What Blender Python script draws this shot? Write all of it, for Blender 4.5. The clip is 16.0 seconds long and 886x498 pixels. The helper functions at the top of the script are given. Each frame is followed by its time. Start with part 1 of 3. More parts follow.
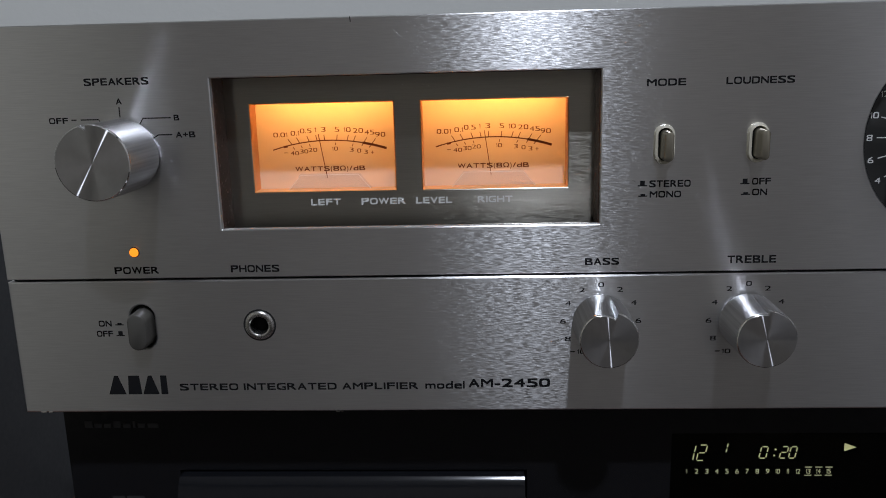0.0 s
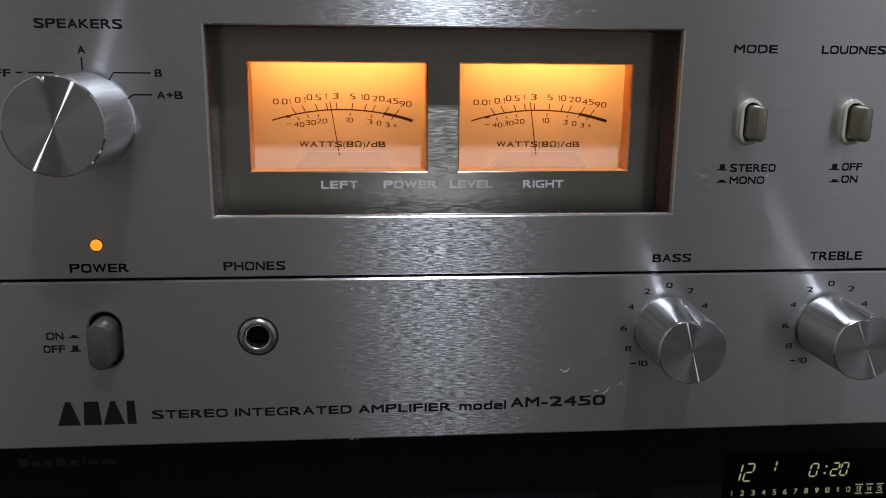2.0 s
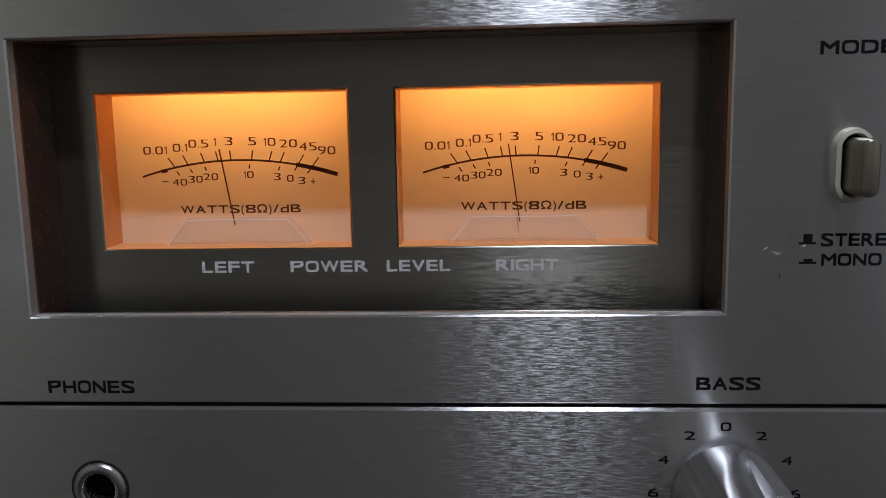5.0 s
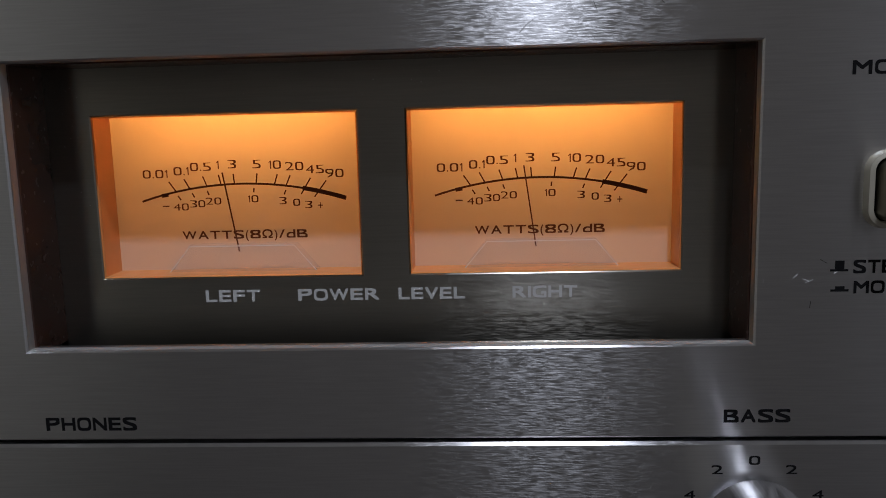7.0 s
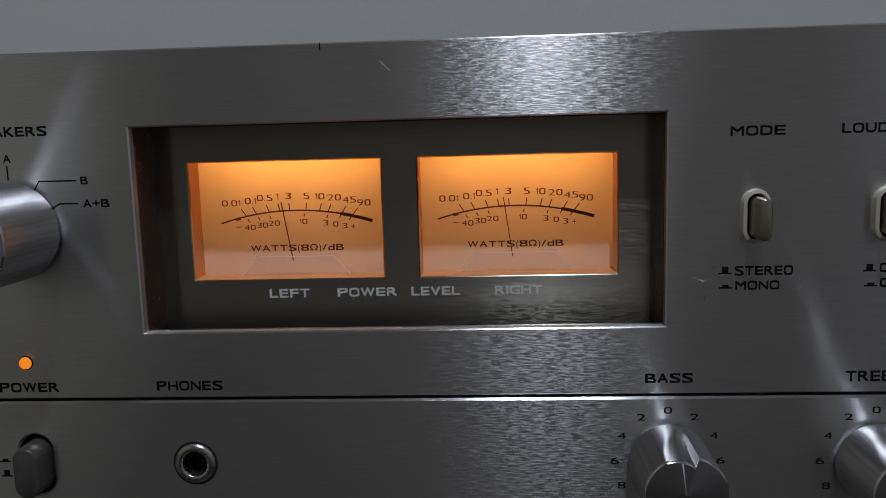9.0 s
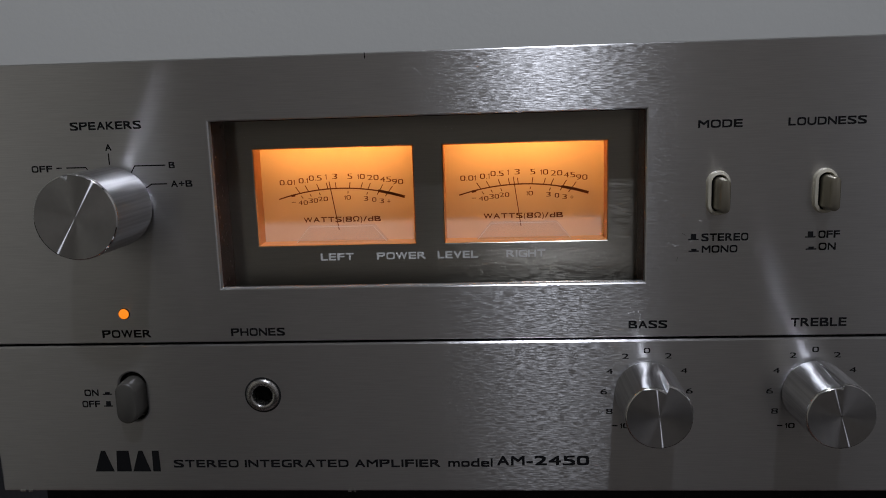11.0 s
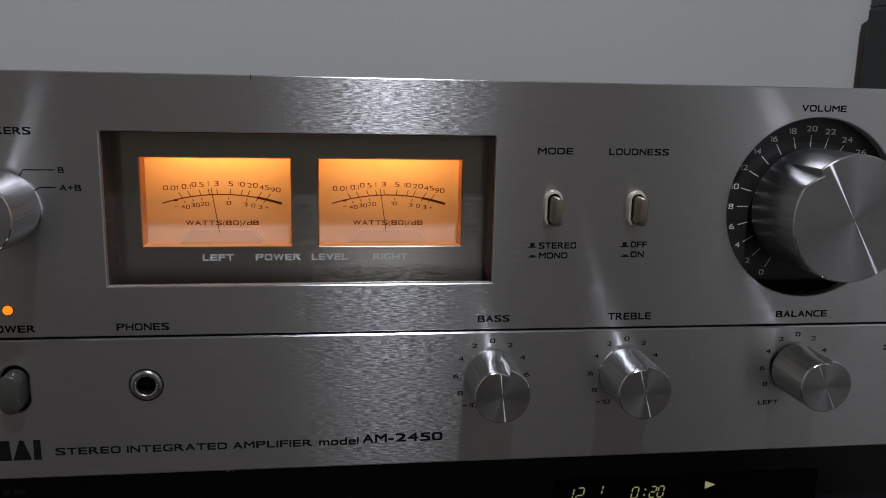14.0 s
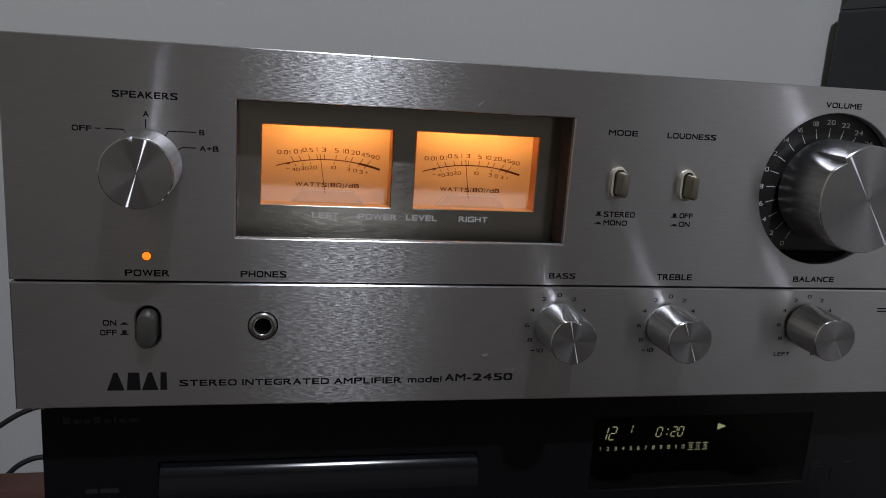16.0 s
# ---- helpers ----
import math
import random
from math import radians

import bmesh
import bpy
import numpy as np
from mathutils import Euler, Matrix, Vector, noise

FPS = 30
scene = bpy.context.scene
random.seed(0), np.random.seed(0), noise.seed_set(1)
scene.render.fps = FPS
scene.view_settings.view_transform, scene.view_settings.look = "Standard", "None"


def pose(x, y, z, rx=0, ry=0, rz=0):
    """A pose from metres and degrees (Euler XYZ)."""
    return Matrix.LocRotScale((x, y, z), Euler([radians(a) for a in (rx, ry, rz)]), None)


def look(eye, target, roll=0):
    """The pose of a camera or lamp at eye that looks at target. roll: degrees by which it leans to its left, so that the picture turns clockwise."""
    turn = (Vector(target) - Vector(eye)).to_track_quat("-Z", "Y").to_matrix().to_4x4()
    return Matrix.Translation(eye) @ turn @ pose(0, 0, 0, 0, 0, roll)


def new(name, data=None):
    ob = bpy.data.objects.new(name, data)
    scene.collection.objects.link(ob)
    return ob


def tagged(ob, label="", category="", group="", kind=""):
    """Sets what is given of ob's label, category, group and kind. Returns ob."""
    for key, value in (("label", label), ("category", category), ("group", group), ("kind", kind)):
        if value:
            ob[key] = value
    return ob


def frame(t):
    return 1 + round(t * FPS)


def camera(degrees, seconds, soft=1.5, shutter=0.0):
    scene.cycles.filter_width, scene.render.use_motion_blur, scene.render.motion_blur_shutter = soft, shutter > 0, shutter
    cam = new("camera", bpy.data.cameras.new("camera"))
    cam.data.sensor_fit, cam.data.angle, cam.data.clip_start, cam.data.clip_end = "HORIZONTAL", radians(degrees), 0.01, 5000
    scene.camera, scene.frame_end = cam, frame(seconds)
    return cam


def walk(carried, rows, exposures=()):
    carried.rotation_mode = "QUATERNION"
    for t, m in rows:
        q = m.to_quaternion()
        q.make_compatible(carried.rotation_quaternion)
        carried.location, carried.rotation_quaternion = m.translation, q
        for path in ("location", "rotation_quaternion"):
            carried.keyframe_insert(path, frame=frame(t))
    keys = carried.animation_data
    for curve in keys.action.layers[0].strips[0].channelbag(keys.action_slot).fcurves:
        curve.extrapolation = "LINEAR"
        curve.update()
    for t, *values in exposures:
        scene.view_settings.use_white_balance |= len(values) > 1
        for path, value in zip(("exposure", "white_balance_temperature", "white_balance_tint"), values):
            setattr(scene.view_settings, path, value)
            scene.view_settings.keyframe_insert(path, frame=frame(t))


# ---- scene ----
cam = camera(56.8, 16.0, 0.95)
PATH = [
    (0, (0.154, -0.281, 0.933), (0.053, 1.667, 0.491), -1.5),
    (0.5, (0.138, -0.261, 0.927), (0.096, 1.694, 0.506), -0.7),
    (1, (0.119, -0.245, 0.921), (0.247, 1.704, 0.492), 0.3),
    (1.5, (0.109, -0.24, 0.922), (0.263, 1.708, 0.495), -0.1),
    (2, (0.106, -0.232, 0.921), (0.275, 1.71, 0.473), 0.5),
    (2.5, (0.1, -0.222, 0.919), (0.263, 1.721, 0.474), 0.4),
    (3, (0.105, -0.212, 0.917), (0.255, 1.735, 0.486), 0.0),
    (3.5, (0.115, -0.204, 0.917), (0.144, 1.754, 0.509), -0.8),
    (4, (0.14, -0.187, 0.909), (0.064, 1.773, 0.518), -2.2),
    (4.5, (0.145, -0.171, 0.91), (0.019, 1.797, 0.578), -2.0),
    (5, (0.152, -0.151, 0.913), (0.021, 1.822, 0.612), -1.1),
    (5.2, (0.152, -0.145, 0.912), (-0.008, 1.825, 0.607), -1.3),
    (7.3, (0.147, -0.144, 0.918), (0.039, 1.829, 0.612), -1.5),
    (7.5, (0.147, -0.144, 0.917), (0.035, 1.829, 0.606), -1.6),
    (8, (0.148, -0.152, 0.919), (0.039, 1.82, 0.601), -1.5),
    (8.5, (0.15, -0.178, 0.925), (0.046, 1.797, 0.631), -1.5),
    (8.7, (0.152, -0.188, 0.926), (0.037, 1.788, 0.637), -1.6),
    (10.8, (0.148, -0.249, 0.935), (0.008, 1.718, 0.597), -1.7),
    (11, (0.149, -0.249, 0.935), (0.016, 1.714, 0.572), -1.8),
    (11.5, (0.148, -0.246, 0.931), (0.016, 1.713, 0.549), -1.7),
    (12, (0.146, -0.247, 0.93), (0.017, 1.711, 0.539), -1.6),
    (12.5, (0.149, -0.259, 0.936), (0.046, 1.701, 0.551), -1.1),
    (13, (0.142, -0.271, 0.941), (0.177, 1.691, 0.557), -0.1),
    (13.5, (0.141, -0.276, 0.941), (0.334, 1.673, 0.541), 0.8),
    (14, (0.138, -0.283, 0.947), (0.398, 1.661, 0.555), 1.2),
    (14.5, (0.119, -0.295, 0.947), (0.412, 1.642, 0.545), 1.6),
    (15, (0.103, -0.305, 0.947), (0.434, 1.617, 0.502), 2.1),
    (15.5, (0.09, -0.315, 0.949), (0.453, 1.601, 0.506), 2.8),
    (16, (0.074, -0.317, 0.949), (0.488, 1.588, 0.502), 3.9),
]
EXPOSURES = [(0.0, 0.64, 6180, 10), (3.5, 0.50, 6180, 10), (4.5, 0.2, 6180, 10), (5.0, 0.12, 6180, 10), (7.5, -0.27, 6180, 13), (8.5, -0.24, 6180, 10),
             (11.0, 0.05, 6380, 12), (13.0, 0.18, 6420, 12), (16.0, 0.18, 6420, 12)]
walk(cam, [(t, look(eye, target, roll)) for t, eye, target, roll in PATH], EXPOSURES)

# ---- light ----
world = bpy.data.worlds.new("world")
scene.world = world
world.use_nodes = True
world.node_tree.nodes["Background"].inputs["Color"].default_value = (0.5, 0.55, 0.62, 1)
world.node_tree.nodes["Background"].inputs["Strength"].default_value = 0.02

scene.cycles.blur_glossy = 0.1
LAMP = (0.29, -1.05, 2.62)
lamp_data = bpy.data.lights.new("pendant_light", "AREA")
lamp_data.shape, lamp_data.size, lamp_data.energy, lamp_data.color = "DISK", 0.085, 24.0, (0.86, 0.90, 1.0)
lamp_ob = new("pendant_light", lamp_data)
lamp_ob.location = LAMP


# ---- materials ----
class Mat:
    """A small builder for node materials."""

    def __init__(self, name, colour=(0.5, 0.5, 0.5), rough=0.5, metal=0.0, **more):
        self.m = bpy.data.materials.new(name)
        self.m.use_nodes = True
        self.t = self.m.node_tree
        self.b = self.t.nodes["Principled BSDF"]
        self.set("Base Color", (*colour, 1))
        self.set("Roughness", rough)
        self.set("Metallic", metal)
        for k, v in more.items():
            self.set(k.replace("_", " "), v)

    def set(self, socket, value):
        self.b.inputs[socket].default_value = value
        return self

    def node(self, kind, **props):
        n = self.t.nodes.new(kind)
        for k, v in props.items():
            if k in n.inputs:
                n.inputs[k].default_value = v
        return n

    def link(self, a, b):
        self.t.links.new(a, b)

    def coords(self, scale=(1, 1, 1)):
        c = self.node("ShaderNodeTexCoord")
        m = self.node("ShaderNodeMapping")
        m.inputs["Scale"].default_value = scale
        self.link(c.outputs["Object"], m.inputs["Vector"])
        return m.outputs["Vector"]

    def noise(self, scale, detail=3.0, stretch=(1, 1, 1), harsh=0.5):
        n = self.node("ShaderNodeTexNoise")
        n.inputs["Roughness"].default_value = harsh
        n.inputs["Scale"].default_value, n.inputs["Detail"].default_value = scale, detail
        self.link(self.coords(stretch), n.inputs["Vector"])
        return n.outputs["Fac"]

    def ramp(self, fac, lo, hi, a, b):
        r = self.node("ShaderNodeMapRange")
        for i, v in enumerate((lo, hi, a, b)):
            r.inputs[i + 1].default_value = v
        self.link(fac, r.inputs[0])
        return r.outputs[0]

    def mix(self, fac, a, b):
        x = self.t.nodes.new("ShaderNodeMix")
        x.data_type = "RGBA"
        self.link(fac, x.inputs["Factor"])
        for sock, v in ((x.inputs[6], a), (x.inputs[7], b)):
            if isinstance(v, tuple):
                sock.default_value = (*v, 1)
            else:
                self.link(v, sock)
        return x.outputs[2]

    def colour(self, out):
        self.link(out, self.b.inputs["Base Color" if "Base Color" in self.b.inputs else "Color"])
        return self

    def rough(self, out):
        self.link(out, self.b.inputs["Roughness"])
        return self

    def bump(self, fac, strength, distance):
        n = self.node("ShaderNodeBump")
        n.inputs["Strength"].default_value, n.inputs["Distance"].default_value = strength, distance
        self.link(fac, n.inputs["Height"])
        self.link(n.outputs["Normal"], self.b.inputs["Normal"])
        return self

    def grain(self, kind, across, along, glint=None):
        """Turns the surface into brushed metal. 'rows' of scratches lie along x, 'spun' ones run round the y axis; across and along: how far the
        scratches spread the light, at right angles to themselves and along themselves."""
        g = self.t.nodes.new("ShaderNodeBsdfAnisotropic")
        g.distribution = "BECKMANN"
        g.inputs["Roughness"].default_value = (across * along) ** 0.25
        g.inputs["Anisotropy"].default_value = 1 - (along / across) ** 0.5
        v = self.node("ShaderNodeCombineXYZ")
        if kind == "rows":
            v.inputs[0].default_value = 1.0
        else:
            c, s, n = self.node("ShaderNodeTexCoord"), self.node("ShaderNodeSeparateXYZ"), self.node("ShaderNodeMath")
            n.operation = "MULTIPLY"
            n.inputs[1].default_value = -1.0
            self.link(c.outputs["Object"], s.inputs[0])
            self.link(s.outputs[2], v.inputs[0])
            self.link(s.outputs[0], n.inputs[0])
            self.link(n.outputs[0], v.inputs[2])
        self.link(v.outputs[0], g.inputs["Tangent"])
        self.link(g.outputs[0], self.t.nodes["Material Output"].inputs["Surface"])
        self.b, self.second = g, None
        if glint:
            # deeper scratches here and there spread the light further
            mask, wide, narrow = glint
            h, mixed = self.t.nodes.new("ShaderNodeBsdfAnisotropic"), self.node("ShaderNodeMixShader")
            h.distribution = "BECKMANN"
            h.inputs["Roughness"].default_value = (wide * narrow) ** 0.25
            h.inputs["Anisotropy"].default_value = 1 - (narrow / wide) ** 0.5
            self.link(v.outputs[0], h.inputs["Tangent"])
            self.link(mask, mixed.inputs[0])
            self.link(g.outputs[0], mixed.inputs[1])
            self.link(h.outputs[0], mixed.inputs[2])
            self.link(mixed.outputs[0], self.t.nodes["Material Output"].inputs["Surface"])
            self.second = h
        return self


def plain(name, colour, rough, metal=0.0, vary=0.12, size=60, **more):
    """A material with soft blotches and fine wear on its roughness."""
    k = Mat(name, colour, rough, metal, **more)
    n = k.noise(size, 4)
    k.colour(k.mix(n, tuple(c * (1 - vary) for c in colour), tuple(min(1, c * (1 + vary)) for c in colour)))
    k.rough(k.ramp(k.noise(size * 7, 2), 0.3, 0.7, max(0.02, rough - 0.05), min(1, rough + 0.06)))
    return k


def brushed(name, colour, across, along, glints=0.9):
    """Aluminium brushed along x: fine lines, a mass of short deeper scratches that glint, faint blotches."""
    k = Mat(name, colour, 0.3, 1.0)
    dash = k.noise(1150, 5.0, (0.26, 1, 3.2), 0.85)
    k.grain("rows", across, along, (k.ramp(dash, 0.47, 0.58, 0.0, glints), 0.46, 0.050))
    fine = k.noise(1000, 3, (0.10, 1, 3.0))
    blot = k.noise(12, 4)
    dark, lite = tuple(c * 0.955 for c in colour), tuple(min(1, c * 1.03) for c in colour)
    lines = k.mix(k.ramp(fine, 0.36, 0.64, 0, 1), dark, lite)
    worn = k.t.nodes.new("ShaderNodeMix")
    worn.data_type, worn.blend_type = "RGBA", "MULTIPLY"
    worn.inputs["Factor"].default_value = 1.0
    k.link(lines, worn.inputs[6])
    k.link(k.ramp(blot, 0.3, 0.7, 0.94, 1.04), worn.inputs[7])
    k.colour(worn.outputs[2])
    k.link(worn.outputs[2], k.second.inputs["Color"])
    # the anodised skin scatters a little light evenly
    skin, blend = k.node("ShaderNodeBsdfDiffuse"), k.node("ShaderNodeMixShader")
    blend.inputs[0].default_value = 0.035
    k.link(worn.outputs[2], skin.inputs["Color"])
    surface = k.t.nodes["Material Output"].inputs["Surface"]
    k.link(surface.links[0].from_socket, blend.inputs[1])
    k.link(skin.outputs[0], blend.inputs[2])
    k.link(blend.outputs[0], surface)
    # each deep scratch is a small furrow with a lit and a dark side
    furrow = k.node("ShaderNodeBump")
    furrow.inputs["Strength"].default_value, furrow.inputs["Distance"].default_value = 0.5, 0.00004
    k.link(k.noise(900, 4.0, (0.30, 1, 3.0), 0.8), furrow.inputs["Height"])
    k.link(furrow.outputs["Normal"], k.second.inputs["Normal"])
    return k.m


def glow(name, colour, strength):
    k = Mat(name, colour, 0.4)
    k.set("Emission Color", (*colour, 1)).set("Emission Strength", strength)
    return k.m


M_PANEL = brushed("brushed_aluminium", (0.80, 0.80, 0.80), 0.245, 0.032, 0.68)
M_PLATE = brushed("brushed_dark_plate", (0.43, 0.41, 0.355), 0.25, 0.032, 0.4)
k = Mat("knob_flank", (0.60, 0.60, 0.60), 0.29, 1.0)
ribs = k.noise(1000, 2, (1.3, 0.012, 1.3))
k.colour(k.mix(k.ramp(ribs, 0.35, 0.65, 0, 1), (0.46, 0.46, 0.47), (0.60, 0.60, 0.61)))
k.bump(ribs, 0.15, 0.00005)
k.set("Anisotropic", 0.0)
M_FLANK = k.m
k = Mat("spun_aluminium", (0.5, 0.5, 0.5), 0.32, 1.0)
k.grain("spun", 0.42, 0.015)
k.colour(k.mix(k.noise(400, 3), (0.50, 0.50, 0.51), (0.60, 0.60, 0.61)))
M_SPUN = k.m
M_RIM = plain("polished_rim", (0.75, 0.75, 0.74), 0.16, 1.0, 0.04).m
M_CHROME = plain("nickel_plating", (0.50, 0.49, 0.47), 0.26, 1.0, 0.06, 300).m
M_INK = Mat("black_print", (0.008, 0.008, 0.009), 0.7, Specular_IOR_Level=0.12).m
M_WHITE_INK = Mat("pale_grey_print", (0.62, 0.62, 0.60), 0.5).m
M_DIAL_INK = Mat("brown_black_print", (0.15, 0.052, 0.024), 0.7, Specular_IOR_Level=0.15).m
M_BLACK = plain("satin_black_plastic", (0.014, 0.014, 0.015), 0.34, 0, 0.2, 200).m
M_DIALBLACK = plain("anodised_black_dial", (0.020, 0.020, 0.019), 0.36, 0.0, 0.2, 200).m
M_HOLE = Mat("dark_cavity", (0.003, 0.003, 0.003), 0.9, Specular_IOR_Level=0.1).m
M_RECESS = plain("smoked_brown_plastic", (0.058, 0.029, 0.022), 0.22, 0, 0.25, 90).m
k = Mat("cream_dial_card", (0.74, 0.62, 0.50), 0.6)
mixer, sheet, through_light = k.node("ShaderNodeMixShader"), k.node("ShaderNodeBsdfDiffuse"), k.node("ShaderNodeBsdfTranslucent")
sheet.inputs[0].default_value = (0.76, 0.67, 0.60, 1)
mixer.inputs[0].default_value = 0.48
k.link(k.mix(k.noise(120, 3), (0.78, 0.74, 0.68), (0.84, 0.80, 0.74)), through_light.inputs[0])
k.link(sheet.outputs[0], mixer.inputs[1])
k.link(through_light.outputs[0], mixer.inputs[2])
k.link(mixer.outputs[0], k.t.nodes["Material Output"].inputs["Surface"])
M_CARD = k.m
M_AMBER = plain("amber_meter_wall", (0.80, 0.36, 0.12), 0.35, 0, 0.06, 90).m
k = Mat("milky_pivot_cover", (0.8, 0.75, 0.7), 0.2)
mixer, clear = k.node("ShaderNodeMixShader"), k.node("ShaderNodeBsdfTransparent")
mixer.inputs[0].default_value = 0.16
clear.inputs[0].default_value = (0.97, 0.97, 0.97, 1)
k.link(clear.outputs[0], mixer.inputs[1])
k.link(k.b.outputs[0], mixer.inputs[2])
k.link(mixer.outputs[0], k.t.nodes["Material Output"].inputs["Surface"])
M_COVER = k.m
M_CREAM = plain("cream_plastic_bezel", (0.50, 0.47, 0.38), 0.38, 0, 0.08, 300).m
M_BUTTON = Mat("grey_metallic_button", (0.30, 0.275, 0.215), 0.30, 0.85).m
M_SWITCH = plain("warm_grey_switch_cap", (0.060, 0.057, 0.050), 0.38, 0.0, 0.08, 300).m
M_LED = glow("orange_lamp_lens", (1.0, 0.26, 0.014), 0.95)
M_CASE = plain("black_lacquered_steel", (0.025, 0.025, 0.026), 0.45, 0.2, 0.2, 80).m
M_GLOSSBLACK = plain("glossy_black_plastic", (0.006, 0.006, 0.007), 0.16, 0, 0.2, 40).m
M_TRAY = Mat("black_tray_lacquer", (0.006, 0.0065, 0.008), 0.11, Specular_IOR_Level=0.45).m
M_FAINT = Mat("dim_grey_print", (0.013, 0.013, 0.014), 0.6).m
M_DIGIT = glow("pale_green_display", (0.78, 0.79, 0.44), 0.46)
M_SMALLDIGIT = glow("pale_display_numerals", (0.74, 0.76, 0.50), 0.36)
M_RUBBER = plain("black_rubber", (0.02, 0.02, 0.02), 0.6, 0, 0.2, 100).m
M_SPEAKER = plain("charcoal_vinyl_veneer", (0.030, 0.032, 0.034), 0.55, 0, 0.2, 40).m
M_BARE = plain("pale_bare_scratch", (0.80, 0.80, 0.80), 0.5, 0.0, 0.05, 300).m
M_CUT = plain("satin_cut_edge", (0.42, 0.42, 0.41), 0.45, 0.3, 0.08, 400).m
M_GREYBOX = plain("grey_vinyl_veneer", (0.05, 0.05, 0.054), 0.55, 0, 0.15, 40).m
M_GRILLE = plain("black_speaker_cap", (0.010, 0.010, 0.011), 0.5, 0, 0.2, 60).m

k = plain("painted_plaster", (0.64, 0.645, 0.61), 0.8, 0, 0.05, 3.0)
k.bump(k.noise(260, 4), 0.15, 0.001)
M_WALL = k.m
M_LAMPBOX = plain("dull_grey_plastic", (0.50, 0.50, 0.49), 0.85, 0, 0.03, 2).m
M_PALE = plain("white_plastic", (0.78, 0.78, 0.76), 0.85, 0, 0.03, 2).m
M_CEIL = plain("white_ceiling_paint", (0.84, 0.84, 0.83), 0.85, 0, 0.03, 2).m
# unseen walls: these tones tint and dim what the brushed panel reflects
M_OLIVE = plain("olive_grey_unseen_wall", (0.40, 0.375, 0.31), 0.8, 0, 0.1, 3).m
M_DIM = plain("grey_unseen_wall", (0.45, 0.43, 0.41), 0.8, 0, 0.1, 3).m
M_BACK = plain("taupe_unseen_wall", (0.29, 0.26, 0.225), 0.8, 0, 0.1, 3).m
M_FLOOR = plain("brown_floor", (0.030, 0.025, 0.021), 0.6, 0, 0.2, 5).m
k = Mat("red_brown_wood", (0.08, 0.03, 0.02), 0.45)
w = k.noise(10, 5, (1, 9, 9))
k.colour(k.mix(k.ramp(w, 0.3, 0.7, 0, 1), (0.050, 0.017, 0.011), (0.10, 0.042, 0.028)))
k.bump(w, 0.1, 0.0005)
M_WOOD = k.m

k = Mat("smoked_display_glass", (0.02, 0.02, 0.02), 0.1)
mixer = k.node("ShaderNodeMixShader")
clear, gloss, fres = k.node("ShaderNodeBsdfTransparent"), k.node("ShaderNodeBsdfGlossy"), k.node("ShaderNodeFresnel")
clear.inputs[0].default_value = (0.80, 0.79, 0.74, 1)
gloss.inputs["Roughness"].default_value = 0.12
fres.inputs["IOR"].default_value = 1.25
k.link(fres.outputs[0], mixer.inputs[0])
k.link(clear.outputs[0], mixer.inputs[1])
k.link(gloss.outputs[0], mixer.inputs[2])
k.link(mixer.outputs[0], k.t.nodes["Material Output"].inputs["Surface"])
M_PANE = k.m


# ---- mesh helpers (millimetres in, metres out) ----
MM = 0.001


def part(name, bm, material, parent=None, label="", origin=None, smooth=None):
    """Links a bmesh as one mesh object. origin: the object's own zero, in millimetres."""
    bmesh.ops.remove_doubles(bm, verts=bm.verts, dist=1e-7)
    bmesh.ops.recalc_face_normals(bm, faces=bm.faces)
    o = Vector(origin or (0, 0, 0))
    for v in bm.verts:
        v.co = (v.co - o) * MM
    me = bpy.data.meshes.new(name)
    bm.to_mesh(me)
    bm.free()
    me.materials.append(material)
    if smooth is not None:
        me.shade_smooth()
        me.set_sharp_from_angle(angle=radians(smooth))
    ob = new(name, me)
    place = o * MM
    if parent is not None:
        ob.parent = parent
        up, base = parent, Vector((0, 0, 0))
        while up is not None:
            base += up.location
            up = up.parent
        place = place - base
    ob.location = place
    if label:
        ob["label"] = label
    return ob


def thing(name, at, label, category, group=""):
    e = new(name)
    e.empty_display_size = 0.05
    e.location = Vector(at) * MM
    return tagged(e, label, category, group)


def box(x0, x1, y0, y1, z0, z1, bevel=0.0, bm=None, segments=2):
    bm = bm or bmesh.new()
    m = Matrix.Translation(((x0 + x1) / 2, (y0 + y1) / 2, (z0 + z1) / 2)) @ Matrix.Diagonal((abs(x1 - x0), abs(y1 - y0), abs(z1 - z0), 1))
    made = bmesh.ops.create_cube(bm, size=1, matrix=m)
    if bevel:
        es = list({e for v in made["verts"] for e in v.link_edges})
        bmesh.ops.bevel(bm, geom=es, offset=bevel, segments=segments, profile=0.5, affect="EDGES")
    return bm


def rect(x0, x1, z0, z1, grow=0.0):
    return [(x0 - grow, z0 - grow), (x1 + grow, z0 - grow), (x1 + grow, z1 + grow), (x0 - grow, z1 + grow)]


def circle(x, z, r, n=64):
    return [(x + r * math.cos(2 * math.pi * i / n), z + r * math.sin(2 * math.pi * i / n)) for i in range(n)]


def stadium(x, z, w, h, n=16):
    """An upright slot with round ends."""
    r, c = w / 2, h / 2 - w / 2
    return [(x + r * math.cos(math.pi * i / n), z + c + r * math.sin(math.pi * i / n)) for i in range(n + 1)] + [
        (x - r * math.cos(math.pi * i / n), z - c - r * math.sin(math.pi * i / n)) for i in range(n + 1)]


def ring(bm, loop, y):
    return [bm.verts.new((x, y, z)) for x, z in loop]


def bridge(bm, a, b):
    n = len(a)
    for i in range(n):
        bm.faces.new((a[i], a[(i + 1) % n], b[(i + 1) % n], b[i]))


